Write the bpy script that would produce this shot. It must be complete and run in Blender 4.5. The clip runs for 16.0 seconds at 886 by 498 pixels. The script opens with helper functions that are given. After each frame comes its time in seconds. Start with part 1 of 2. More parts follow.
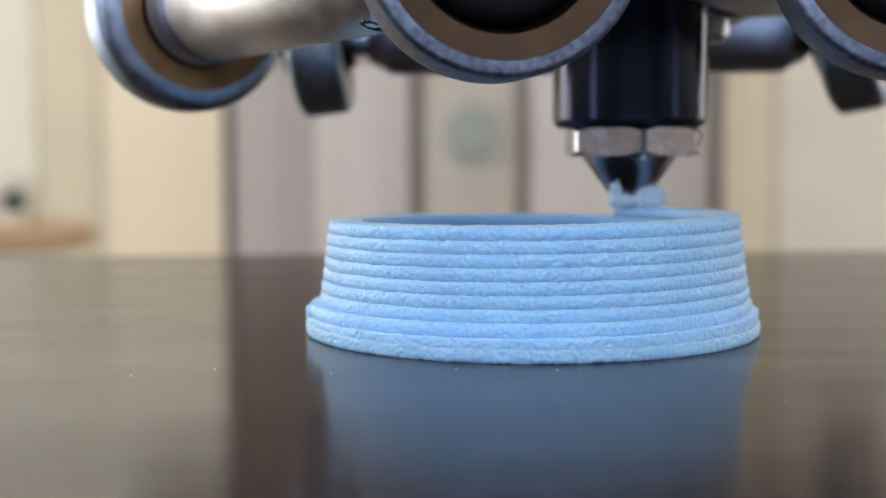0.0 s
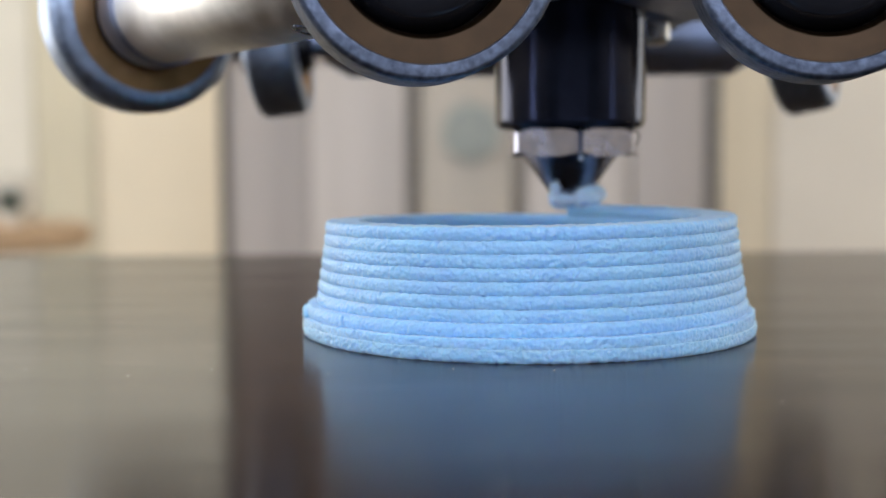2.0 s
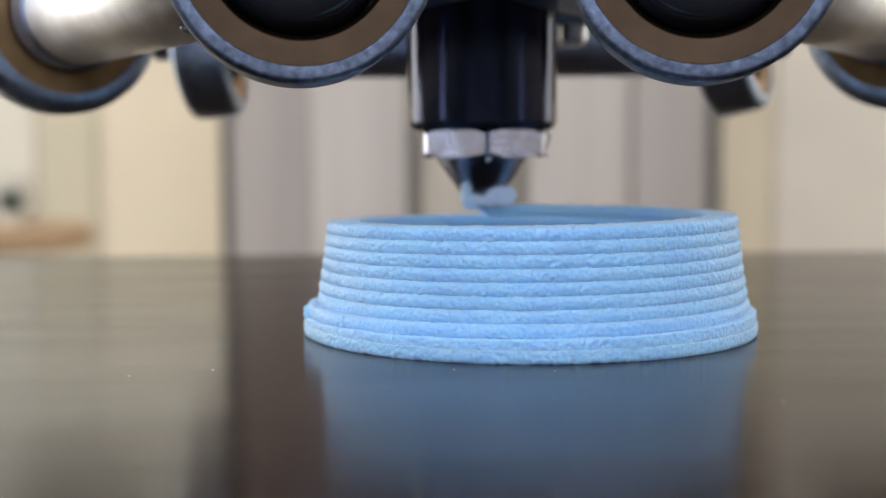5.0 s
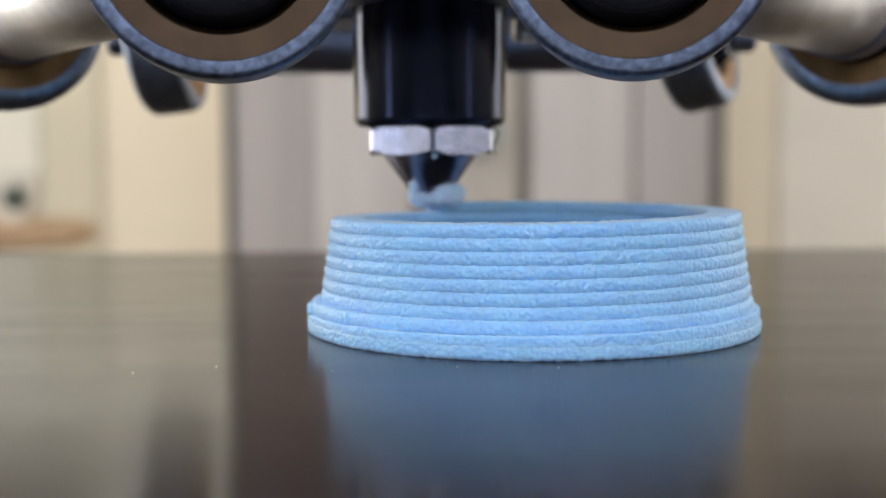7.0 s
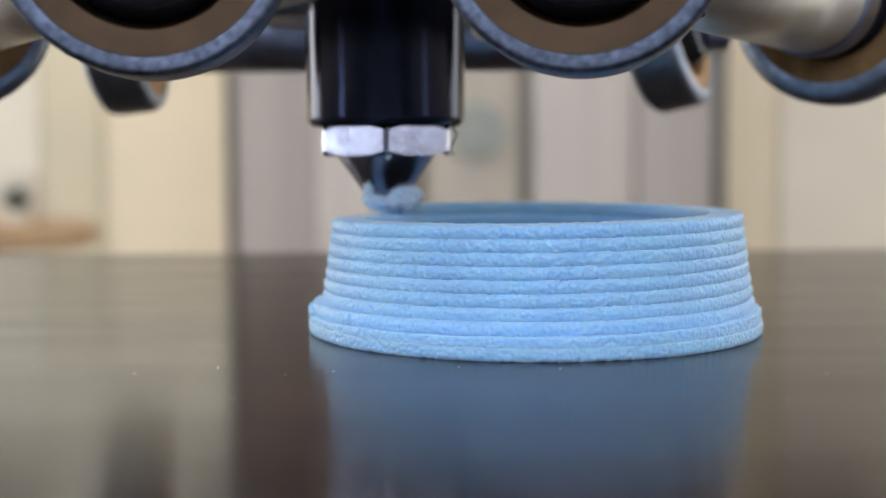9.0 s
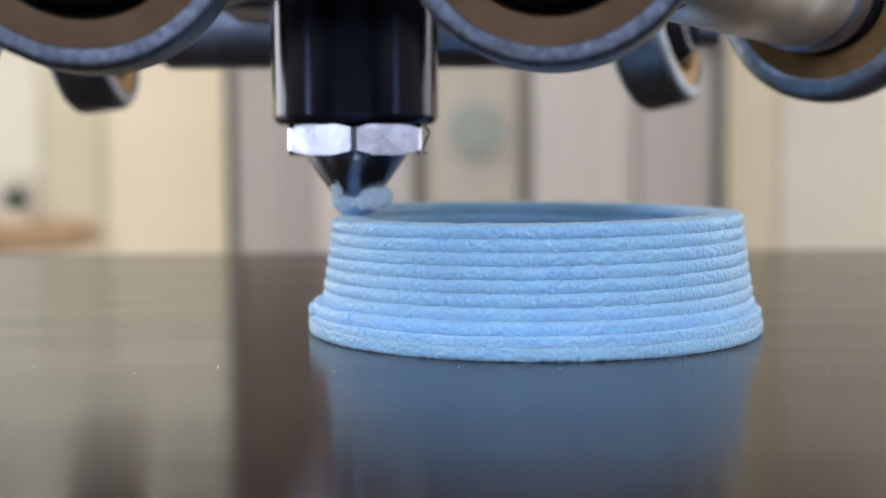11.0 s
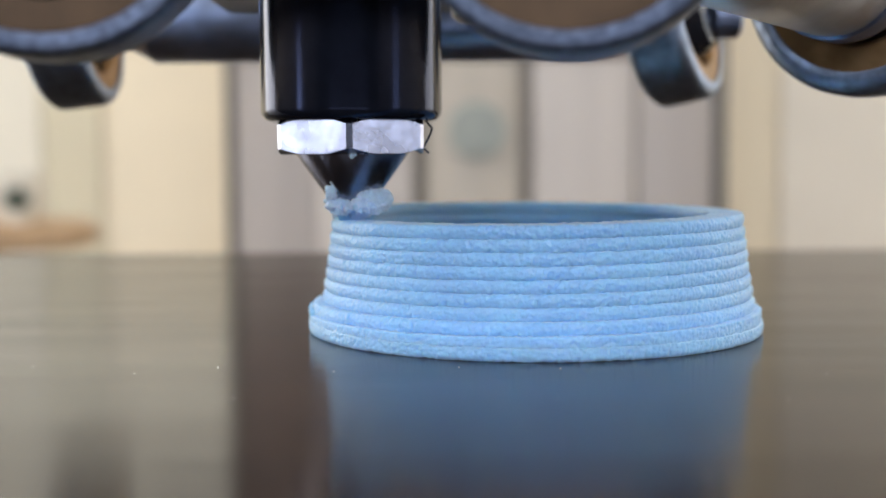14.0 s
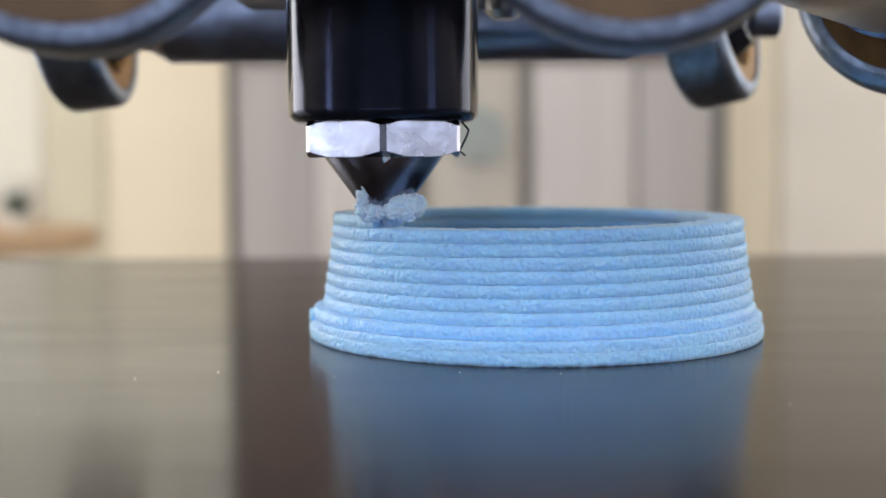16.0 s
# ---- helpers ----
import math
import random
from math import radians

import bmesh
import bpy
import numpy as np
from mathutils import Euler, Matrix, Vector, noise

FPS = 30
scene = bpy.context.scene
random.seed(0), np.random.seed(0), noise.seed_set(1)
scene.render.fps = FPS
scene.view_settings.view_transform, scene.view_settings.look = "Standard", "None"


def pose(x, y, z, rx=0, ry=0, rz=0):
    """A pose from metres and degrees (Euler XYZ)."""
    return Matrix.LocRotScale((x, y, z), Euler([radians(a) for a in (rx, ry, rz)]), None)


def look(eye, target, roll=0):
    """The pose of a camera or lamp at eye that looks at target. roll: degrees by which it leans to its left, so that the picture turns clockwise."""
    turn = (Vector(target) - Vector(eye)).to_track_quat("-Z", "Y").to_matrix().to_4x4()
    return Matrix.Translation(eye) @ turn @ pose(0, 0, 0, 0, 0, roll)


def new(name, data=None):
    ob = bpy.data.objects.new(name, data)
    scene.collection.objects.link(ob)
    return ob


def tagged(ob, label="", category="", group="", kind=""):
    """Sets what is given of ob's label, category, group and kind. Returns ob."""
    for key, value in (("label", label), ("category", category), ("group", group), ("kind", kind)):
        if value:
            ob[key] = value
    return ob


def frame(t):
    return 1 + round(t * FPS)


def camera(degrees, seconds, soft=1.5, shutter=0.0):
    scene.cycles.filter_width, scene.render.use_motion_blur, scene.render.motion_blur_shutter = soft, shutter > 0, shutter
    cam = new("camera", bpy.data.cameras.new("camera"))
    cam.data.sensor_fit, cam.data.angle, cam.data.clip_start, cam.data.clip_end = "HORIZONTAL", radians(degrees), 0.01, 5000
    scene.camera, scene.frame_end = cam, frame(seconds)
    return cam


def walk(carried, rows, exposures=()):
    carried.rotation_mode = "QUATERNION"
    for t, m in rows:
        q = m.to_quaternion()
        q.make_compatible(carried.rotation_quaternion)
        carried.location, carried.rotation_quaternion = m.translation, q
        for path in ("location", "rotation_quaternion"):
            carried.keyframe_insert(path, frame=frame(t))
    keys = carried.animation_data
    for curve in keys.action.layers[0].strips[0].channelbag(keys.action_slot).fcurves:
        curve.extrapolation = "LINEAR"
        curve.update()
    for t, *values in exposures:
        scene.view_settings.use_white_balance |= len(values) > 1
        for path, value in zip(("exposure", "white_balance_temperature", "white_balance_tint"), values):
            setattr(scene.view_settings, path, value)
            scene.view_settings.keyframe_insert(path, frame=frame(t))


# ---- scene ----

MM = 0.001
LENS = 39.8
F_PX = 2164.0
EYE = Vector((-12.2 * MM, -165.1 * MM, 22.7 * MM))

# slow sway of the camera: seconds, sideways and upward drift of the picture
SWAY = [(0, -4.8, 3.0), (0.5, -5.5, 2.8), (1, -7.2, 3.0), (1.5, -9.0, 3.0), (2, -10.5, 3.2), (2.5, -11.6, 4.2),
        (3, -12.0, 5.4), (3.5, -12.2, 6.0), (4, -11.5, 5.8), (5.2, -8.2, 3.6), (6.5, -4.2, 0.8), (7, -2.5, -1.5),
        (7.5, -1.0, -2.5), (8, 0, -6.0), (8.5, 0, -2.8), (9, 0, 0), (10.2, 0, 0), (11.5, 0, -1.5), (12, 0, -4.2),
        (12.5, 0, -4.8), (13, 0, -4.8), (13.5, 0, -4.2), (14, 0.3, 0), (14.5, 0.3, 0.8), (15, 0.5, 3.0),
        (15.5, 1.0, 4.0), (16, 1.2, 8.8)]
cam = camera(LENS, 16.0, soft=1.5)
rows = []
for t, dx, dy in SWAY:
    yaw, pitch = -dx / F_PX, 0.07319 - dy / F_PX
    way = Vector((math.sin(yaw), math.cos(yaw), -math.tan(pitch)))
    rows.append((t, look(EYE, EYE + way, -0.33)))
walk(cam, rows, exposures=[(0.0, -0.19, 5980, 11), (9.0, -0.20, 5980, 11), (11.5, -0.11, 5980, 11), (14.5, -0.06, 5980, 11), (16.0, -0.04, 5980, 11)])
cam.data.dof.use_dof = True
cam.data.dof.focus_distance = 0.142
cam.data.dof.aperture_fstop = 17.0

# ---- light ----
world = bpy.data.worlds.new("sky")
scene.world = world
world.use_nodes = True
wn = world.node_tree
sky = wn.nodes.new("ShaderNodeTexSky")
sky.sky_type = "NISHITA"
sky.sun_disc = False
sky.sun_elevation, sky.sun_rotation = radians(40), radians(200)
wn.links.new(sky.outputs[0], wn.nodes["Background"].inputs[0])
wn.nodes["Background"].inputs[1].default_value = 0.05


def window_light(name, m, w, h, power, color):
    data = bpy.data.lights.new(name, "AREA")
    data.shape, data.size, data.size_y, data.energy, data.color = "RECTANGLE", w, h, power, color
    ob = new(name, data)
    ob.matrix_world = m
    return ob


# ---- materials ----
def material(name, color, rough=0.5, metal=0.0, grain=0.0, scale=100.0, bump=0.0, bump_scale=200.0, ior=1.5, stretch=(1, 1, 1),
             rough_var=0.0, dirt=0.0, dirt_scale=20.0, coat=0.0):
    mat = bpy.data.materials.new(name)
    mat.use_nodes = True
    nt = mat.node_tree
    N, L = nt.nodes, nt.links
    b = N["Principled BSDF"]
    b.inputs["Roughness"].default_value = rough
    b.inputs["Metallic"].default_value = metal
    b.inputs["IOR"].default_value = ior
    b.inputs["Coat Weight"].default_value = coat
    tc = N.new("ShaderNodeTexCoord")
    mp = N.new("ShaderNodeMapping")
    mp.inputs["Scale"].default_value = stretch
    L.new(tc.outputs["Object"], mp.inputs[0])

    def noise_tex(s, detail=4.0):
        n = N.new("ShaderNodeTexNoise")
        n.inputs["Scale"].default_value, n.inputs["Detail"].default_value = s, detail
        L.new(mp.outputs[0], n.inputs["Vector"])
        return n.outputs["Fac"]

    def vary(fac, low, high):
        r = N.new("ShaderNodeMapRange")
        r.inputs["From Min"].default_value, r.inputs["From Max"].default_value = 0.3, 0.7
        r.inputs["To Min"].default_value, r.inputs["To Max"].default_value = low, high
        L.new(fac, r.inputs["Value"])
        return r.outputs[0]

    base = N.new("ShaderNodeRGB")
    base.outputs[0].default_value = (*color, 1)
    out = base.outputs[0]
    for amount, s in ((grain, scale), (dirt, dirt_scale)):
        if amount:
            mul = N.new("ShaderNodeVectorMath")
            mul.operation = "SCALE"
            L.new(out, mul.inputs[0])
            L.new(vary(noise_tex(s), 1 - amount, 1 + amount), mul.inputs["Scale"])
            out = mul.outputs[0]
    L.new(out, b.inputs["Base Color"])
    if rough_var:
        L.new(vary(noise_tex(scale * 0.7), max(0.02, rough - rough_var), rough + rough_var), b.inputs["Roughness"])
    if bump:
        bp = N.new("ShaderNodeBump")
        bp.inputs["Strength"].default_value = 1.0
        bp.inputs["Distance"].default_value = bump
        L.new(noise_tex(bump_scale, 3.0), bp.inputs["Height"])
        L.new(bp.outputs[0], b.inputs["Normal"])
    return mat


M_PASTE = material("blue_paste", (0.335, 0.597, 0.955), 0.5, grain=0.06, scale=1800, rough_var=0.15, dirt=0.05, dirt_scale=150, coat=0.3)
M_CRUMB = material("dry_paste", (0.62, 0.76, 0.99), 0.75, grain=0.06, scale=1800, bump=0.00014, bump_scale=2600)
for mat in (M_PASTE, M_CRUMB):
    node = mat.node_tree.nodes["Principled BSDF"]
    node.inputs["Subsurface Weight"].default_value = 0.9
    node.inputs["Subsurface Radius"].default_value = (0.6, 0.85, 1.0)
    node.inputs["Subsurface Scale"].default_value = 0.0010
    node.inputs["Coat Roughness"].default_value = 0.24


def granular(mat, scale, depth):
    """Rounded grains as relief."""
    nt = mat.node_tree
    tc, vor, bp = nt.nodes.new("ShaderNodeTexCoord"), nt.nodes.new("ShaderNodeTexVoronoi"), nt.nodes.new("ShaderNodeBump")
    vor.feature = "SMOOTH_F1"
    vor.inputs["Scale"].default_value = scale
    vor.inputs["Smoothness"].default_value = 0.6
    vor.inputs["Detail"].default_value = 1.0
    bp.invert = True
    bp.inputs["Distance"].default_value = depth
    nt.links.new(tc.outputs["Object"], vor.inputs["Vector"])
    nt.links.new(vor.outputs["Distance"], bp.inputs["Height"])
    for old in ("Normal", "Coat Normal"):
        nt.links.new(bp.outputs[0], nt.nodes["Principled BSDF"].inputs[old])


granular(M_PASTE, 3600, 0.000035)
granular(M_CRUMB, 2000, 0.00012)
M_PASTE.node_tree.nodes["Principled BSDF"].inputs["Sheen Weight"].default_value = 0.35
M_BED = material("dark_laminate", (0.026, 0.016, 0.010), 0.155, grain=0.35, scale=14, rough_var=0.03, dirt=0.3, dirt_scale=70, stretch=(1, 9, 1),
                 ior=1.285, bump=0.000012, bump_scale=90)


def brushed(mat, amount, way):
    """Lacquer over fine parallel grain: the gloss spreads across the grain."""
    nt = mat.node_tree
    b, v = nt.nodes["Principled BSDF"], nt.nodes.new("ShaderNodeCombineXYZ")
    for i in range(3):
        v.inputs[i].default_value = way[i]
    b.inputs["Anisotropic"].default_value = amount
    nt.links.new(v.outputs[0], b.inputs["Tangent"])


brushed(M_BED, 0.8, (0, 1, 0))
M_BED.node_tree.nodes["Principled BSDF"].inputs["Specular Tint"].default_value = (1.0, 0.92, 0.80, 1)
M_BLACK = material("black_anodised", (0.013, 0.015, 0.022), 0.13, grain=0.2, scale=300, ior=1.42)


def turning_marks(mat, scale, depth):
    nt = mat.node_tree
    tc, wave, bp = nt.nodes.new("ShaderNodeTexCoord"), nt.nodes.new("ShaderNodeTexWave"), nt.nodes.new("ShaderNodeBump")
    wave.bands_direction = "Z"
    wave.inputs["Scale"].default_value = scale
    wave.inputs["Distortion"].default_value = 0.3
    bp.inputs["Distance"].default_value = depth
    nt.links.new(tc.outputs["Object"], wave.inputs["Vector"])
    nt.links.new(wave.outputs["Fac"], bp.inputs["Height"])
    nt.links.new(bp.outputs[0], nt.nodes["Principled BSDF"].inputs["Normal"])


turning_marks(M_BLACK, 900, 0.000003)
M_BLACK.node_tree.nodes["Principled BSDF"].inputs["Specular Tint"].default_value = (0.50, 0.54, 0.95, 1)
M_NUT = material("zinc_plated", (0.33, 0.325, 0.38), 0.24, 1.0, grain=0.06, scale=400, bump=0.000012, bump_scale=1500, rough_var=0.08, dirt=0.12, dirt_scale=700)
M_CONE = material("blued_steel", (0.26, 0.26, 0.32), 0.26, 1.0, grain=0.2, scale=500, bump=0.00002, bump_scale=1500)
M_STEEL = material("grey_steel", (0.135, 0.158, 0.215), 0.46, 1.0, grain=0.4, scale=1100, bump=0.00004, bump_scale=2400, rough_var=0.1, dirt=0.2, dirt_scale=120)
M_SHAFT = material("bright_steel", (0.95, 0.92, 0.87), 0.40, 1.0, grain=0.05, scale=300, bump=0.000004, bump_scale=800, rough_var=0.08)
# shaded copy of the liner bronze: front liners' dark reflections in its colour
M_LINER_SHADED = material("bronze_liner_shaded", (0.036, 0.021, 0.010), 0.32, 0.85, grain=0.2, scale=300, bump=0.00002, bump_scale=1000)
# grey steel again, lightened for brighter reflections on outer and back eyes
M_STEEL_LIT = material("lit_grey_steel", (0.33, 0.39, 0.50), 0.42, 1.0, grain=0.2, scale=700, bump=0.000008, bump_scale=1500, rough_var=0.08, dirt=0.2, dirt_scale=100)
# lit copy of the same bronze, for the outer and back liners
M_LINER_LIT = material("bronze_liner_lit", (0.34, 0.20, 0.085), 0.4, 0.8, grain=0.25, scale=250, bump=0.00003, bump_scale=900, dirt=0.25, dirt_scale=90)
M_BALL = material("black_ball", (0.018, 0.019, 0.024), 0.08, 0.0, grain=0.15, scale=200)
# the shafts are one steel; the back one's dim reflections are coloured in
M_DARKSHAFT = material("dim_blue_steel", (0.34, 0.40, 0.56), 0.38, 1.0, grain=0.15, scale=300, bump=0.00001, bump_scale=800, rough_var=0.08)
M_HUB = material("dark_hub", (0.16, 0.19, 0.26), 0.4, 0.6, grain=0.2, scale=200, bump=0.00003, bump_scale=600)
M_WALL = material("cream_paint", (0.80, 0.70, 0.52), 0.8, grain=0.04, scale=6, bump=0.0004, bump_scale=80)
def panel_paint(name, color):
    return material(name, color, 0.5, grain=0.10, scale=25, stretch=(1, 1, 0.05), dirt=0.05, dirt_scale=4)


M_PANEL = panel_paint("grey_laminate", (0.41, 0.365, 0.325))
M_PANEL_BEIGE = panel_paint("beige_laminate", (0.45, 0.40, 0.325))
M_PANEL_PALE = panel_paint("pale_laminate", (0.52, 0.47, 0.42))
M_UPPER = panel_paint("dark_brown_laminate", (0.25, 0.19, 0.16))
M_GAP = panel_paint("brown_laminate", (0.31, 0.27, 0.215))
# for the unseen front wall, dark so the steel reflects a dim blue
M_DARKWALL = material("blue_grey_paint", (0.06, 0.075, 0.11), 0.8, grain=0.1, scale=6, bump=0.0004, bump_scale=80)
M_GREEN_CREAM = material("greenish_cream_paint", (0.63, 0.57, 0.41), 0.7, grain=0.04, scale=6)
M_GREY_CREAM = material("grey_cream_paint", (0.82, 0.75, 0.63), 0.6, grain=0.04, scale=6)
M_TRIM = material("dark_trim", (0.13, 0.12, 0.11), 0.5, grain=0.1, scale=30)
M_WOOD = material("warm_wood", (0.50, 0.33, 0.18), 0.5, grain=0.2, scale=30, stretch=(1, 8, 8))
M_WHITE = material("white_paint", (0.78, 0.76, 0.70), 0.6, grain=0.03, scale=8)
M_DOOR = material("off_white_paint", (0.72, 0.67, 0.55), 0.6, grain=0.03, scale=8)
M_FLOOR = material("floor_tiles", (0.35, 0.30, 0.25), 0.4, grain=0.1, scale=5)
M_LEAF = material("dark_leaf", (0.05, 0.075, 0.055), 0.5, grain=0.3, scale=60)
M_TEAL = material("teal_plastic", (0.32, 0.34, 0.30), 0.5, grain=0.1, scale=30)


# ---- mesh helpers ----
def mesh_object(name, bm, mat, parent=None, smooth=40):
    me = bpy.data.meshes.new(name)
    bmesh.ops.recalc_face_normals(bm, faces=bm.faces[:])
    bm.to_mesh(me)
    bm.free()
    me.materials.append(mat)
    if smooth:
        me.shade_smooth()
        me.set_sharp_from_angle(angle=radians(smooth))
    ob = new(name, me)
    ob.parent = parent
    return ob


def part(name, bm, mat, parent, label="", smooth=40):
    return tagged(mesh_object(name, bm, mat, parent, smooth), label)


def box(x0, x1, y0, y1, z0, z1, bevel=0.0, bm=None):
    bm = bm or bmesh.new()
    made = bmesh.ops.create_cube(bm, size=1.0, matrix=Matrix.Translation(((x0 + x1) / 2, (y0 + y1) / 2, (z0 + z1) / 2)) @
                                 Matrix.Diagonal((x1 - x0, y1 - y0, z1 - z0, 1)))
    if bevel:
        edges = {e for v in made["verts"] for e in v.link_edges}
        bmesh.ops.bevel(bm, geom=list(edges), offset=bevel, segments=2, affect="EDGES", profile=0.5)
    return bm


def lathe(profile, n=64, m=None, bm=None, closed=False):
    """Turns (radius, height) pairs about z."""
    bm = bm or bmesh.new()
    m = m or Matrix()
    loops = []
    for r, z in profile:
        if r < 1e-9:
            loops.append([bm.verts.new(m @ Vector((0, 0, z)))])
        else:
            loops.append([bm.verts.new(m @ Vector((r * math.cos(2 * math.pi * i / n), r * math.sin(2 * math.pi * i / n), z))) for i in range(n)])
    pairs = list(zip(loops, loops[1:])) + ([(loops[-1], loops[0])] if closed else [])
    for a, b in pairs:
        for i in range(n):
            j = (i + 1) % n
            quad = [a[i % len(a)], a[j % len(a)], b[j % len(b)], b[i % len(b)]]
            quad = list(dict.fromkeys(quad))
            if len(quad) > 2:
                bm.faces.new(quad)
    return bm


# ---- the bed and the room ----
def structure(name, bm, mat, label, smooth=0):
    return tagged(mesh_object(name, bm, mat, None, smooth), label, kind="structure")


def wall_with_holes(along, fixed, thick, u0, u1, z0, z1, holes):
    """A wall along x or y with window openings (u, u, z, z), sorted along u."""
    bm = bmesh.new()
    lo, hi = min(fixed, fixed + thick), max(fixed, fixed + thick)

    def piece(a, b, c, d):
        if along == "x":
            box(a, b, lo, hi, c, d, bm=bm)
        else:
            box(lo, hi, a, b, c, d, bm=bm)
    u = u0
    for a, b, c, d in holes:
        piece(u, a, z0, z1)
        piece(a, b, z0, c)
        piece(a, b, d, z1)
        u = b
    piece(u, u1, z0, z1)
    return bm


def build_room():
    x0, x1, y0, y1, z0, z1 = -1.6, 1.5, -2.0, 1.55, -0.80, 1.75
    structure("floor", box(x0 - .1, x1 + .1, y0 - .1, y1 + .1, z0 - .1, z0), M_FLOOR, "plain brown tiled floor of the workshop")
    structure("ceiling", box(x0 - .1, x1 + .1, y0 - .1, y1 + .1, z1, z1 + .1), M_WHITE, "plain white painted ceiling")
    back = (-1.35, -0.30, 0.265, 1.45)
    left = ((-0.94, -0.68, 0.06, 1.30), (0.45, 1.45, -0.20, 1.30))
    right = ((-1.02, -0.70, 0.06, 1.30), (0.55, 1.30, -0.20, 1.20))
    front = (-0.9, 0.9, 0.55, 1.25)
    structure("wall_back", wall_with_holes("x", y1, .12, x0, x1, z0, z1, [back]), M_WALL, "cream painted wall with a window opening")
    structure("wall_left", wall_with_holes("y", x0, -.12, y0, y1, z0, z1, left), M_WALL, "cream painted side wall with two window openings")
    structure("wall_right", wall_with_holes("y", x1, .12, y0, y1, z0, z1, right), M_WALL, "cream painted side wall with a window and an added fill opening")
    structure("wall_front", wall_with_holes("x", y0, -.12, x0, x1, z0, z1, [front]), M_DARKWALL, "unseen dark blue grey wall with an opening for added fill light")

    def light(name, side, hole, power, color):
        u, z = (hole[0] + hole[1]) / 2, (hole[2] + hole[3]) / 2
        eye = {"back": (u, y1 + .06, z), "front": (u, y0 - .06, z), "left": (x0 - .06, u, z), "right": (x1 + .06, u, z)}[side]
        to = {"back": (u, 0, z), "front": (u, 0, z), "left": (0, u, z), "right": (0, u, z)}[side]
        window_light(name, look(eye, to), hole[1] - hole[0], hole[3] - hole[2], power, color)
    light("daylight_back", "back", back, 5.2, (1.0, 0.86, 0.58))
    light("daylight_left_back", "left", left[1], 29, (1.0, 0.95, 0.86))
    light("daylight_left", "left", left[0], 14.0, (0.72, 0.82, 1.0))
    # unseen source mirrored from the left, added to brighten right shaft and wall
    light("fill_right_back", "right", right[1], 10, (1.0, 0.95, 0.86))
    light("daylight_right", "right", right[0], 6.4, (0.72, 0.82, 1.0))
    # added fill from behind the camera; no window is known there
    light("fill_front", "front", front, 34, (0.88, 0.91, 1.0))


build_room()
bed = structure("print_bed", box(-0.42, 0.42, -0.34, 0.136, -0.012, 0, 0.0012), M_BED, "glossy dark brown print bed reflecting the room")
structure("bed_base", box(-0.40, 0.40, -0.32, 0.12, -0.80, -0.012), M_TRIM, "dark base cabinet under the print bed")


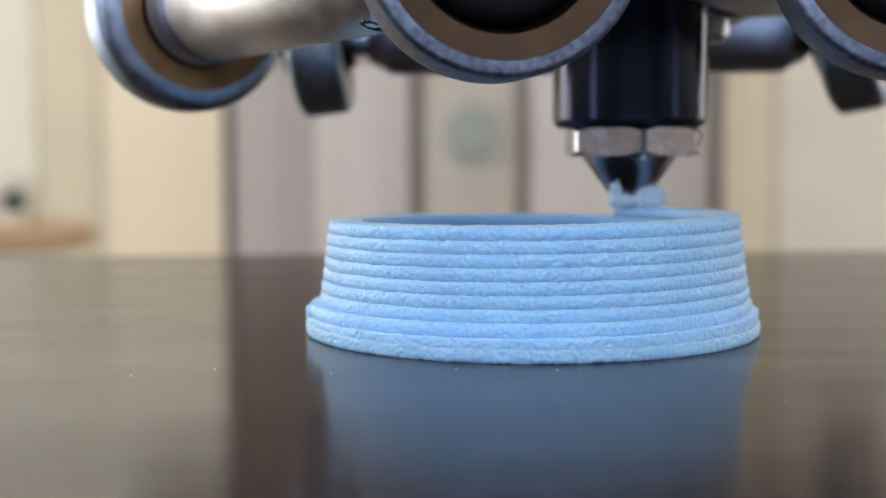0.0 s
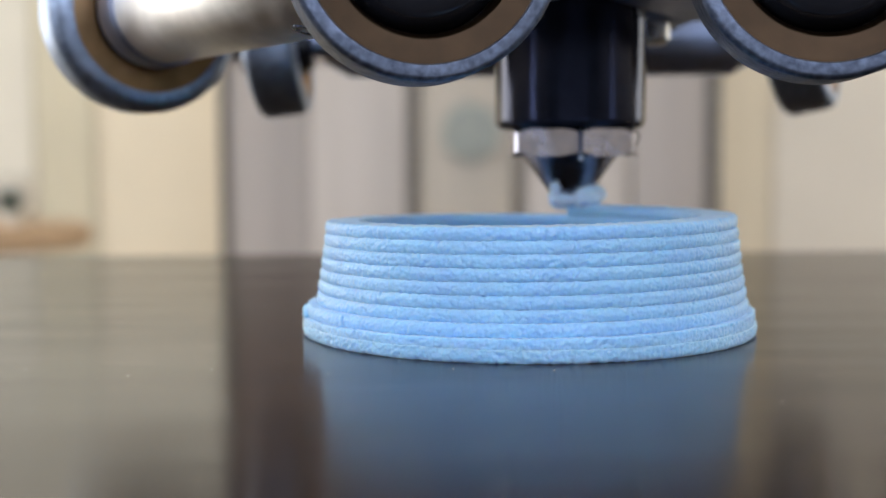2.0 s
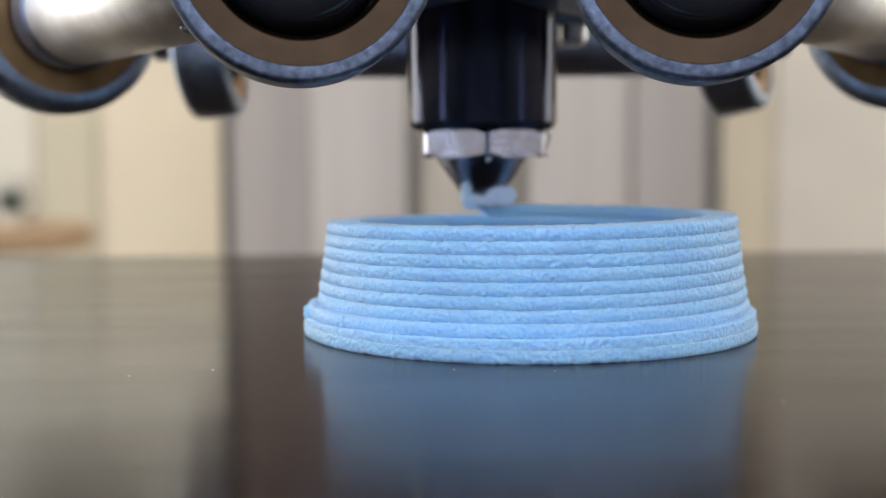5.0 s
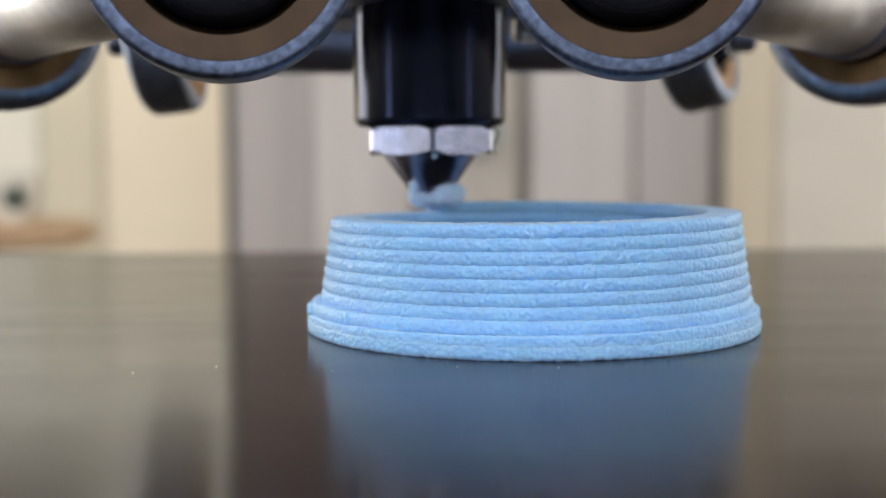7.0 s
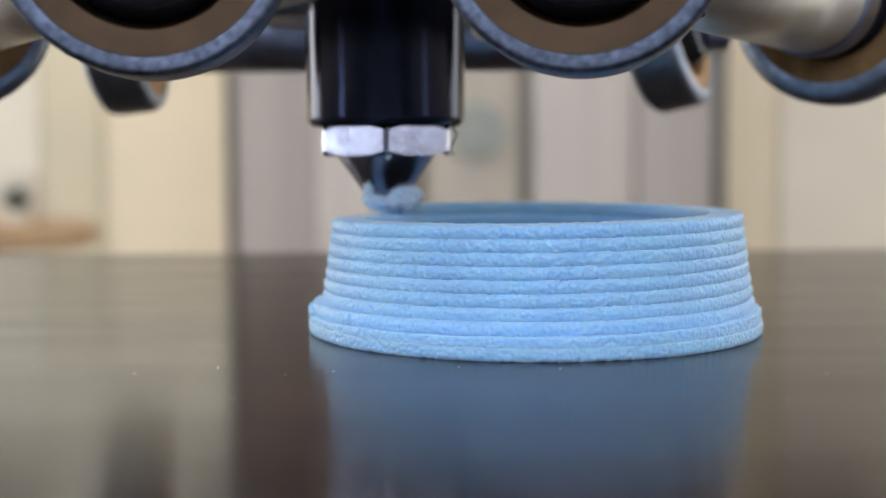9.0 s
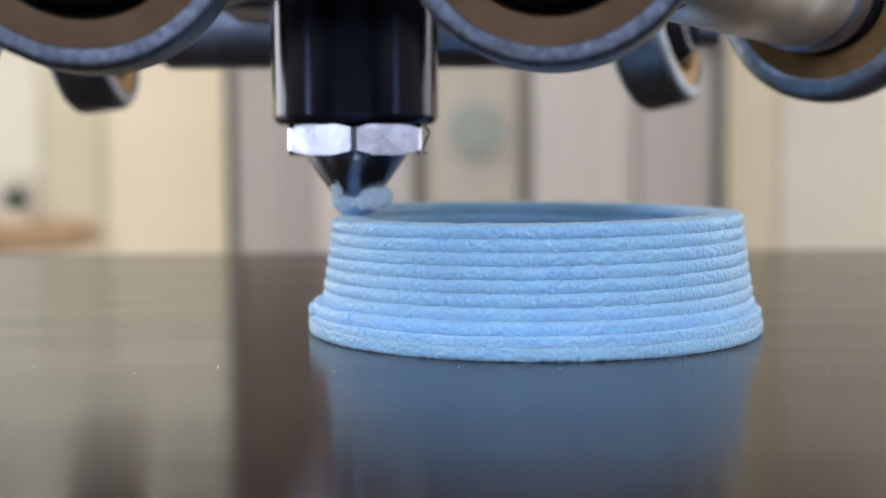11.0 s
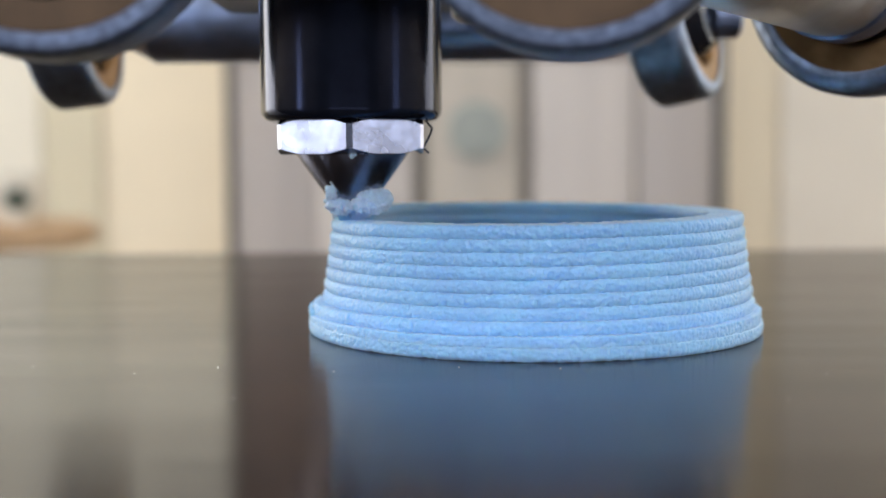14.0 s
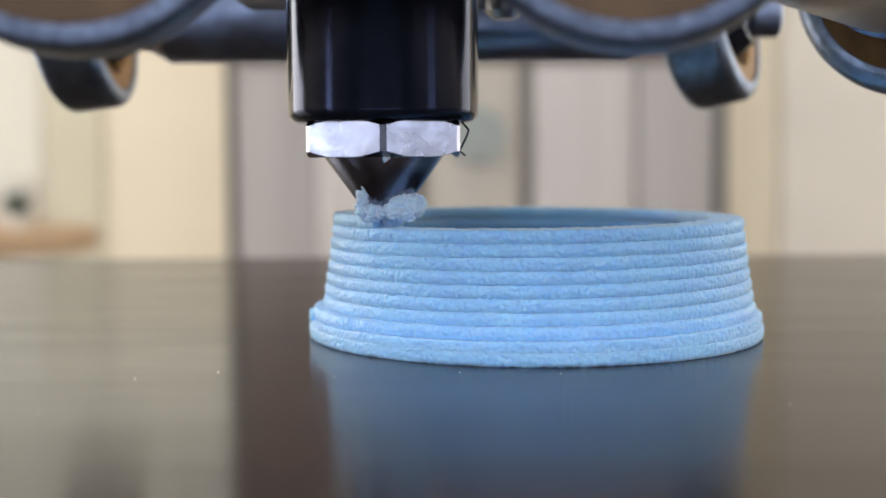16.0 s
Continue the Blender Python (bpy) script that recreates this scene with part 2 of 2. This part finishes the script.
def build_background():
    # tall cabinet behind the bed, with doors of several tones
    y = 1.20
    k = (y + 0.1651) / F_PX

    def gx(px):
        return EYE.x + (px - 784) * k
    cab = tagged(new("cabinet"), "tall pale grey and beige laminate cabinet with dark edges", "cabinet")
    part("body", box(gx(400) + .01, gx(1285) - .01, y + .02, y + .30, -0.80, 1.0), M_GAP, cab)
    for u, v in ((402, 412), (1268, 1284)):
        part("edge_strip", box(gx(u), gx(v), y - .004, y + .03, -0.80, 1.0, 0.002), M_TRIM, cab, "dark edge strip")
    for u, v, mat in ((418, 560, M_PANEL), (561, 730, M_PANEL_PALE), (758, 918, M_PANEL_BEIGE), (944, 1122, M_PANEL_PALE), (1128, 1262, M_PANEL)):
        part("door_panel", box(gx(u), gx(v), y, y + .02, -0.80, 0.133, 0.002), mat, cab)
    # added out of view: dark panels that only deepen the bed's reflection
    for u, v in ((418, 838), (842, 1262)):
        part("unseen_upper_panel", box(gx(u), gx(v), y, y + .02, 0.137, 1.0, 0.002), M_UPPER, cab, "unseen dark brown panel added to darken the bed reflection")
    bm = bmesh.new()
    bmesh.ops.create_cone(bm, cap_ends=True, segments=40, radius1=52 * k, radius2=48 * k, depth=0.012,
                          matrix=pose(gx(845), y - .006, EYE.z + (285 - 235) * k, 90))
    tagged(mesh_object("round_plate", bm, M_TEAL), "round grey teal plate mounted on a cabinet door", "wall plate")
    # wall panels either side
    yb = 1.55
    k2 = (yb + 0.1651) / F_PX

    def bx(px):
        return EYE.x + (px - 784) * k2
    structure("trim_left", box(bx(80), bx(185), yb - .003, yb, -0.80, 0.262, 0.003), M_GREEN_CREAM, "greenish cream painted pilaster on the wall")
    structure("door_left", box(bx(-240), bx(79), yb - .004, yb, -0.80, 0.262, 0.003), M_DOOR, "off-white painted door leaf in the wall")
    structure("door_right", box(bx(1378), bx(1760), yb - .004, yb, -0.80, 1.3, 0.003), M_GREY_CREAM, "pale grey cream door leaf in the wall")
    # round wooden side table with small things on it
    yt = 0.80
    k3 = (yt + 0.1651) / F_PX
    tx, tz = EYE.x + (-40 - 784) * k3, EYE.z - (388 - 282) * k3
    table = tagged(new("side_table"), "round brown wooden side table behind the bed", "table")
    table.location = (tx, yt, -0.80)
    h = tz + 0.80
    part("tabletop", lathe([(0, h), (0.086, h), (0.092, h - .004), (0.092, h - .016), (0.086, h - .020), (0, h - .020)], 64), M_WOOD, table)
    part("pedestal", lathe([(0, 0), (0.12, 0), (0.12, .02), (0.02, .05), (0.018, h - .02), (0, h - .02)], 32), M_WOOD, table)
    plant = tagged(new("potted_plant"), "tiny dark green succulent in a cream pot on the side table", "plant")
    plant.location = (EYE.x + (48 - 784) * k3, yt - .02, tz)
    part("pot", lathe([(0, 0), (0.008, 0), (0.010, 0.009), (0.0092, 0.010), (0, 0.009)], 24), M_DOOR, plant)
    for i in range(11):
        bm = bmesh.new()
        bmesh.ops.create_icosphere(bm, subdivisions=2, radius=1.0)
        for v in bm.verts:
            v.co = Vector((v.co.x * 0.0035 * (1 - 0.45 * v.co.z), v.co.y * 0.0014, 0.011 + v.co.z * 0.011))
        leaf = part("leaf", bm, M_LEAF, plant)
        leaf.matrix_local = pose(0, 0, 0.008, 0, 0, 137.5 * i) @ pose(0, 0, 0, 8 + 4.5 * i)
    bm = lathe([(0, 0), (0.022, 0), (0.026, 0.004), (0.027, 0.036), (0.025, 0.038), (0.023, 0.034), (0, 0.032)], 32)
    cup = tagged(mesh_object("cup", bm, M_DOOR), "off-white cup on the side table", "cup")
    cup.location = (EYE.x + (2 - 784) * k3, yt + .03, tz)


build_background()

# ---- printed ring ----
TURN = 2 * math.pi
PITCH = 1.55
A0, OMEGA = 0.8618, 0.18499


def outer_radius(z):
    pts = ((0, 30.0), (0.8, 30.2), (2.3, 30.0), (3.2, 29.7), (3.9, 28.8), (8.0, 28.2), (14.0, 27.4), (18.0, 27.1))
    for (za, ra), (zb, rb) in zip(pts, pts[1:]):
        if z <= zb:
            return ra + (rb - ra) * max(0, (z - za)) / (zb - za)
    return pts[-1][1]


def bead_center(a, first=False):
    z = 0.80 if first else max(0.80, 13.22 + PITCH * a / TURN)
    return outer_radius(z) - 2.3, z


def bead_section(depth):
    """Cross-section of one bead: (out, up, normal out, normal up), shallowly rounded sides."""
    n, pts = 13, []
    for i in range(n):
        k = -1 + 2 * i / (n - 1)
        pts.append((2.3 - depth * abs(k) ** 2.5, 0.8 * k, 1, 0))
    pts += [(1.8, 0.85, 0.3, 1), (1.1, 0.88, 0, 1), (0.0, 0.88, 0, 1), (-1.1, 0.88, 0, 1), (-1.8, 0.85, -0.3, 1)]
    for i in range(6):
        k = 1 - 2 * i / 5
        pts.append((-2.3 + 0.6 * depth * abs(k) ** 2.4, 0.8 * k, -1, 0))
    return pts + [(-1.7, -0.86, 0, -1), (0.0, -0.88, 0, -1), (1.7, -0.86, 0, -1)]


def bead(a0, a1, steps, first=False, origin=Vector((0, 0, 0)), caps=True):
    """A stretch of rough extruded bead along the spiral, studded with small rounded grains."""
    bm = bmesh.new()
    loops = []
    around = len(bead_section(0.1))
    for i in range(steps + 1):
        a = a0 + (a1 - a0) * i / steps
        r, z = bead_center(a, first)
        ca, sa = math.cos(a), math.sin(a)
        slow = noise.noise(Vector((ca * 9, sa * 9, z * 2.2)))
        sag = noise.noise(Vector((ca * 14, sa * 14, z * 1.7 + 40)))
        if z > 3.3:
            r += 0.28 * ca
        elif ca < -0.93:
            r += 0.12 * min(1.0, (-ca - 0.93) / 0.04)
        loop = []
        for dr, dz, nr, nz in bead_section(0.06 if z < 3.0 else 0.27):
            rr, zz = r + dr + 0.07 * slow, z + dz + 0.05 * sag
            if first and dz < 0 and dr > 0:
                rr -= 0.3 * (-dz / 0.86) ** 3
            p = Vector((rr * ca, rr * sa, zz))
            p.z += 0.15 * noise.noise(Vector((rr * ca, rr * sa, z * 0.9)) * 2.3)
            g = noise.noise(p * 0.5) * 0.04 + noise.noise(p * 1.5) * 0.05 + noise.noise(p * 4.5) * 0.025
            if nr > 0 or nz > 0:
                g += 0.20 * (0.20 - noise.voronoi(p * 1.9)[0][0] ** 2)
            p += Vector((ca * nr, sa * nr, nz * 0.6)) * g
            p.z = max(p.z, 0.0)
            loop.append(bm.verts.new((p - origin) * MM))
        loops.append(loop)
    for la, lb in zip(loops, loops[1:]):
        for j in range(around):
            k = (j + 1) % around
            bm.faces.new((la[j], la[k], lb[k], lb[j]))
    if caps:
        bm.faces.new(loops[0][::-1])
        bm.faces.new(loops[-1])
    return bm


ring = tagged(new("printed_ring"), "pale blue granular paste ring printed in stacked layers", "printed ring")
part("layer", bead(0, TURN, 1700, True), M_PASTE, ring, "wide first layer on the bed", smooth=180)
for turn in range(-8, 1):
    part("layer", bead(turn * TURN, (turn + 1) * TURN, 1700), M_PASTE, ring, smooth=180)
part("layer", bead(TURN, TURN + A0, 230), M_PASTE, ring, "partly laid top layer", smooth=180)

SEGMENTS = 50
SEG_STEP = (3.90 - A0) / SEGMENTS
segments = []
for i in range(SEGMENTS):
    a = TURN + A0 + SEG_STEP * i
    mid = a + SEG_STEP / 2
    r, z = bead_center(mid)
    place = Vector((r * math.cos(mid), r * math.sin(mid), z))
    ob = part("bead", bead(a, a + SEG_STEP * 1.02, 17, origin=place), M_PASTE, ring, "freshly laid bead of paste", smooth=180)
    segments.append((ob, mid - TURN, place))


# ---- print head ----
def nozzle_place(t):
    th = A0 + OMEGA * t
    return Vector((25.0 * math.cos(th), 25.0 * math.sin(th), 16.05 + 0.34 * (max(0.0, t - 9.0) / 7.0) ** 2)) * MM


head = tagged(new("print_head"), "steel and black extruder head on six rod ends", "print head")


def crumb(center, blobs, sub=6, name="paste_crumb", mat=None, parent=None, label="crumbly pale blue paste clinging to the tip"):
    """A rough lump grown round a few overlapping balls (x, y, z, radius)."""
    bm = bmesh.new()
    bmesh.ops.create_icosphere(bm, subdivisions=sub, radius=1.0)
    c = Vector(center)
    for v in bm.verts:
        d = v.co.normalized()
        far = 0.0
        for x, y, z, r in blobs:
            o = c - Vector((x, y, z))
            b, q = o.dot(d), o.dot(o) - r * r
            disc = b * b - q
            if disc > 0:
                far = max(far, -b + math.sqrt(disc))
        p = c + d * far
        rough = noise.noise(p * 1.1) * 0.30 + noise.noise(p * 2.6) * 0.30 + noise.noise(p * 6.0) * 0.14
        p += d * rough * min(1.0, far)
        v.co = p * MM
    part(name, bm, mat or M_CRUMB, parent or head, label, smooth=180)


# ragged start of the wide first layers
crumb((-28.9, -3.6, 2.5), [(-28.8, -2.6, 2.3, 1.1), (-29.2, -4.4, 3.0, 0.85), (-29.3, -3.4, 3.3, 0.6), (-28.9, -5.6, 2.7, 0.9), (-29.2, -1.6, 2.2, 0.8),
                           (-29.0, -5.0, 3.5, 0.5)], 5,
      "start_lump", M_PASTE, ring, "ragged lump where the first layers begin")


def build_head():
    # barrel
    prof = [(0, 11.35), (10.3, 11.35), (10.9, 11.55), (11.45, 12.2), (11.55, 12.7), (11.55, 90), (0, 90)]
    part("barrel", lathe([(r * MM, z * MM) for r, z in prof], 96), M_BLACK, head, "black anodised cylinder with fine turning marks")
    # hexagon nut, corner to the front, chamfered
    bm = bmesh.new()
    ring_pts = []
    R, n = 10.45, 14
    corners = [Vector((R * math.cos(radians(-87.5 + 60 * i)), R * math.sin(radians(-87.5 + 60 * i)))) for i in range(6)]
    for i in range(6):
        a, b = corners[i], corners[(i + 1) % 6]
        ring_pts += [a.lerp(b, 0.045 + 0.91 * j / n) for j in range(n + 1)]
    loops = []
    for base, sign, inset in ((7.25, 1, 0.12), (7.25, 1, 0), (11.45, -1, 0), (11.45, -1, 0.12)):
        loop = []
        for q in ring_pts:
            over = max(0.0, q.length - 9.25)
            z = base + sign * (over * 0.62 - (0.08 if inset else 0))
            k = 1 - inset / q.length * 2
            loop.append(bm.verts.new(Vector((q.x * k, q.y * k, z)) * MM))
        loops.append(loop)
    m = len(ring_pts)
    for la, lb in zip(loops, loops[1:]):
        for i in range(m):
            bm.faces.new((la[i], la[(i + 1) % m], lb[(i + 1) % m], lb[i]))
    bm.faces.new(loops[0][::-1])
    bm.faces.new(loops[-1])
    part("hex_nut", bm, M_NUT, head, "scratched zinc plated hexagon nut", smooth=20)
    # short black strand caught on the nut
    strand = [Vector(v) for v in ((9.3, -1.5, 11.6), (10.3, -2.6, 10.4), (10.1, -2.8, 9.7), (9.2, -3.0, 7.9), (9.9, -3.1, 7.3))]
    bm = bmesh.new()
    loops = []
    for i, q in enumerate(strand):
        d = (strand[min(i + 1, 4)] - strand[max(i - 1, 0)]).normalized()
        u = d.cross(Vector((0, 1, 0))).normalized()
        v = d.cross(u)
        loops.append([bm.verts.new((q + (u * math.cos(w) + v * math.sin(w)) * 0.13) * MM) for w in [TURN * j / 6 for j in range(6)]])
    for la, lb in zip(loops, loops[1:]):
        for j in range(6):
            bm.faces.new((la[j], la[(j + 1) % 6], lb[(j + 1) % 6], lb[j]))
    bm.faces.new(loops[0][::-1])
    bm.faces.new(loops[-1])
    part("strand", bm, M_BLACK, head, "thin bent black strand")
    prof = [(0, 0.2), (2.0, 0.2), (2.2, 0.4), (7.2, 7.2), (7.2, 7.6), (0, 7.6)]
    part("nozzle", lathe([(r * MM, z * MM) for r, z in prof], 64), M_CONE, head, "dark conical steel nozzle")
    # crumbs of paste round the tip
    crumb((2.0, -1.5, 1.0), [(2.2, -2.2, 1.4, 1.75), (3.7, -1.6, 1.3, 1.5), (1.2, -2.8, 0.8, 1.25), (0.8, 0.2, 0.9, 2.2), (2.2, 1.4, 1.0, 1.7), (2.9, -2.4, 0.9, 1.4)])
    crumb((-1.6, -2.0, 0.8), [(-1.2, -2.5, 0.6, 1.1), (-2.2, -2.5, 0.9, 0.95), (-2.6, -2.0, 1.5, 0.8), (-1.6, 0, 0.8, 1.6), (-0.4, -2.9, 0.5, 0.8), (-3.0, -1.6, 1.3, 0.5)])
    crumb((-2.2, -3.0, 3.0), [(-2.4, -2.8, 2.0, 0.75), (-2.3, -2.9, 2.9, 0.75), (-1.9, -3.2, 3.9, 0.85), (-1.7, -3.4, 4.5, 0.6), (-2.3, -3.2, 4.3, 0.5)], 5)
    crumb((0.7, -8.6, 6.95), [(0.6, -8.6, 6.9, 0.35), (1.0, -8.4, 7.1, 0.25)], 4)
    # bright threaded nipple beside the barrel
    bm = lathe([(0, .0255), (.0016, .0255), (.0026, .0265), (.0026, .029), (.0018, .0295), (.0018, .040), (0, .040)], 24, pose(.0155, .015, 0))
    part("nipple", bm, M_SHAFT, head, "small bright steel nipple")
    # hub blocks that carry the shafts
    for ang in (0, 120, 240):
        bm = box(-0.022, 0.022, 0.010, 0.034, 0.029, 0.052, 0.0015)
        bmesh.ops.rotate(bm, verts=bm.verts, matrix=pose(0, 0, 0, 0, 0, ang).to_3x3())
        part("hub_block", bm, M_HUB, head, "dark steel hub block")


def rounded_ring(r_in, r_out, half, rim):
    """Closed profile of an eye: a straight bore, flat faces and rounded outer rims."""
    q = [radians(15 * i) for i in range(7)]
    low = [(r_out - rim + rim * math.cos(w), -half + rim - rim * math.sin(w)) for w in q]
    high = [(r, -z) for r, z in reversed(low)]
    return low + [(r_in + .1, -half), (r_in, -half + .15), (r_in, half - .15), (r_in + .1, half)] + high


def rod_end(x, y, ang, lean=0, r_out=15.0, half=5.0, rim=0.5, liner=None, reach=9.85, steel=None):
    m0 = pose(x * MM, y * MM, 30.4 * MM, 0, 0, ang) @ pose(0, 0, 0, 0, lean, 0)
    m = m0 @ pose(0, 0, 0, 0, 90, 0)

    def on(profile):
        return lathe([(r * MM, z * MM) for r, z in profile], 128, m, closed=True)
    bore = r_out - 1.8 - 0.5 * (rim - 0.5)
    w = half - 0.5
    eye = part("rod_end", on(rounded_ring(bore, r_out, half, rim)), steel or M_STEEL, head, "worn grey steel rod end eye", smooth=25)
    part("liner", on([(bore, -w), (reach + .7, -w + .2), (reach + .35, -w + .6), (reach + .05, -3.0), (reach + .05, 3.0), (reach + .35, w - .6), (reach + .7, w - .2), (bore, w)]),
         liner or M_LINER_SHADED, eye, "bronze liner toned for the light on it")
    prof = [(0, -6.9), (5.6, -6.9), (6.2, -6.7)] + [(reach * math.cos(radians(q)), reach * math.sin(radians(q))) for q in range(-40, 41, 8)] + [(6.2, 6.7), (5.6, 6.9), (0, 6.9)]
    part("ball", lathe([(r * MM, z * MM) for r, z in prof], 64, m), M_BALL, eye, "glossy black ball")
    prof = ((0, r_out - .8), (6, r_out - .8), (6.5, 16), (6.5, 42), (5, 44), (5, 260), (0, 260))
    part("shank", lathe([(r * MM, z * MM) for r, z in prof], 32, m0), M_STEEL, eye)


def shaft(xa, ya, xb, yb, mat, label, tail=False):
    a, b = Vector((xa, ya, 30.3)), Vector((xb, yb, 30.3))
    d = (b - a)
    n = d.length
    m = Matrix.Translation(a * MM) @ d.to_track_quat("Z", "Y").to_matrix().to_4x4()
    e = 14.0 if tail else 9.5
    k = 0.84 if tail else 1.0
    prof = [(0, 4), (4.0, 4), (4.0, e - 4), (5.5, e - 4), (8.0, e), (8.5, e + .6), (8.5, n - e - .6), (8.0, n - e), (5.5, n - e + 4), (4.0, n - e + 4), (4, n - 4), (0, n - 4)]
    bar = part("shaft", lathe([(k * r * MM, z * MM) for r, z in prof], 64, m), mat, head, label)
    if tail:
        for z0, z1 in ((-10.5, -5.5), (n + 5.5, n + 10.5)):
            prof = [(0, z0), (3.0, z0), (3.5, z0 + .5), (3.5, z1 - .5), (3.0, z1), (0, z1)]
            part("end_cap", lathe([(r * MM, z * MM) for r, z in prof], 32, m), M_DARKSHAFT, bar)
    else:
        prof = [(0, n - 13), (8.3, n - 13), (8.9, n - 12.4), (8.9, n - 7.0), (8.2, n - 6.2), (5.0, n - 4.5), (0, n - 4.5)]
        part("collar", lathe([(r * MM, z * MM) for r, z in prof], 64, m), M_DARKSHAFT, bar, "blue grey steel collar")
        out = d.normalized().cross(Vector((0, 0, 1))) * (1 if xa > 0 else -1)
        n_out = (out * 0.30 + Vector((0, 0, -0.95))).normalized()
        at = (a + d.normalized() * 17.0 + n_out * 8.35) * MM
        bm = lathe([(0, 0.00012), (0.0010, 0.00012), (0.0011, 0.00022), (0.0016, 0.00022), (0.0017, -0.0006), (0, -0.0006)], 24,
                   Matrix.Translation(at) @ n_out.to_track_quat("Z", "Y").to_matrix().to_4x4())
        part("set_screw", bm, M_BLACK, bar, "small dark set screw")


build_head()
FR, OR, BR = (24.4, -54.3), (68.6, 11.0), (52.0, 54.0)
for sx in (-1, 1):
    ang = math.degrees(math.atan2(OR[1] - FR[1], sx * (OR[0] - FR[0])))
    rod_end(sx * 22.6 + 0.35, -50.5, 90 - sx * 8, r_out=15.2, rim=0.7)
    rod_end(sx * OR[0] + 0.7, OR[1], ang, r_out=15.8, rim=3.2, liner=M_LINER_LIT, reach=8.6, steel=M_STEEL_LIT)
    rod_end(50.7 if sx > 0 else -51.8, BR[1], -27 if sx > 0 else -1, -11 if sx > 0 else -7, 14.9, 5.1, 2.2, M_LINER_LIT, 8.8, M_STEEL_LIT)
    shaft(sx * FR[0], FR[1], sx * OR[0], OR[1], M_SHAFT, "bright turned steel cross shaft")
shaft(-BR[0], BR[1], BR[0], BR[1], M_DARKSHAFT, "steel cross shaft coloured dark for its dim reflections", True)

# dust on the bed
rnd = random.Random(11)
bm = bmesh.new()
for x, y in [(0.4, -34.0), (28.0, -38.0), (-37, -32), (-24, -35)] + [(rnd.uniform(-70, 60), rnd.uniform(-55, 25)) for _ in range(26)]:
    r = rnd.uniform(0.04, 0.085) * MM
    bmesh.ops.create_icosphere(bm, subdivisions=1, radius=r, matrix=Matrix.Translation((x * MM, y * MM, r * 0.6)))
tagged(mesh_object("dust", bm, M_WHITE, None, 180), "tiny pale dust specks lying on the bed", "dust", kind="stuff")


# ---- movement ----
def motions():
    times = [0.5 * i for i in range(33)]
    walk(head, [(t, Matrix.Translation(nozzle_place(t))) for t in times])
    for ob, angle, place in segments:
        release = max(0.0, (angle - A0) / OMEGA)
        down = Matrix.Translation(place * MM)
        inside = Vector((0, 0, 26 * MM))
        keys = [(t, Matrix.Translation(nozzle_place(t) + inside)) for t in times if t < release - 0.3]
        if release > 0.2:
            keys.append((release - 0.2, Matrix.Translation(nozzle_place(release - 0.2) + inside)))
        if release < 16.0:
            keys += [(release, down), (min(16.0, release + 0.1), down)]
            if release < 15.8:
                keys.append((16.0, down))
        else:
            keys.append((16.0, Matrix.Translation(nozzle_place(16.0) + inside)))
        walk(ob, keys)


motions()
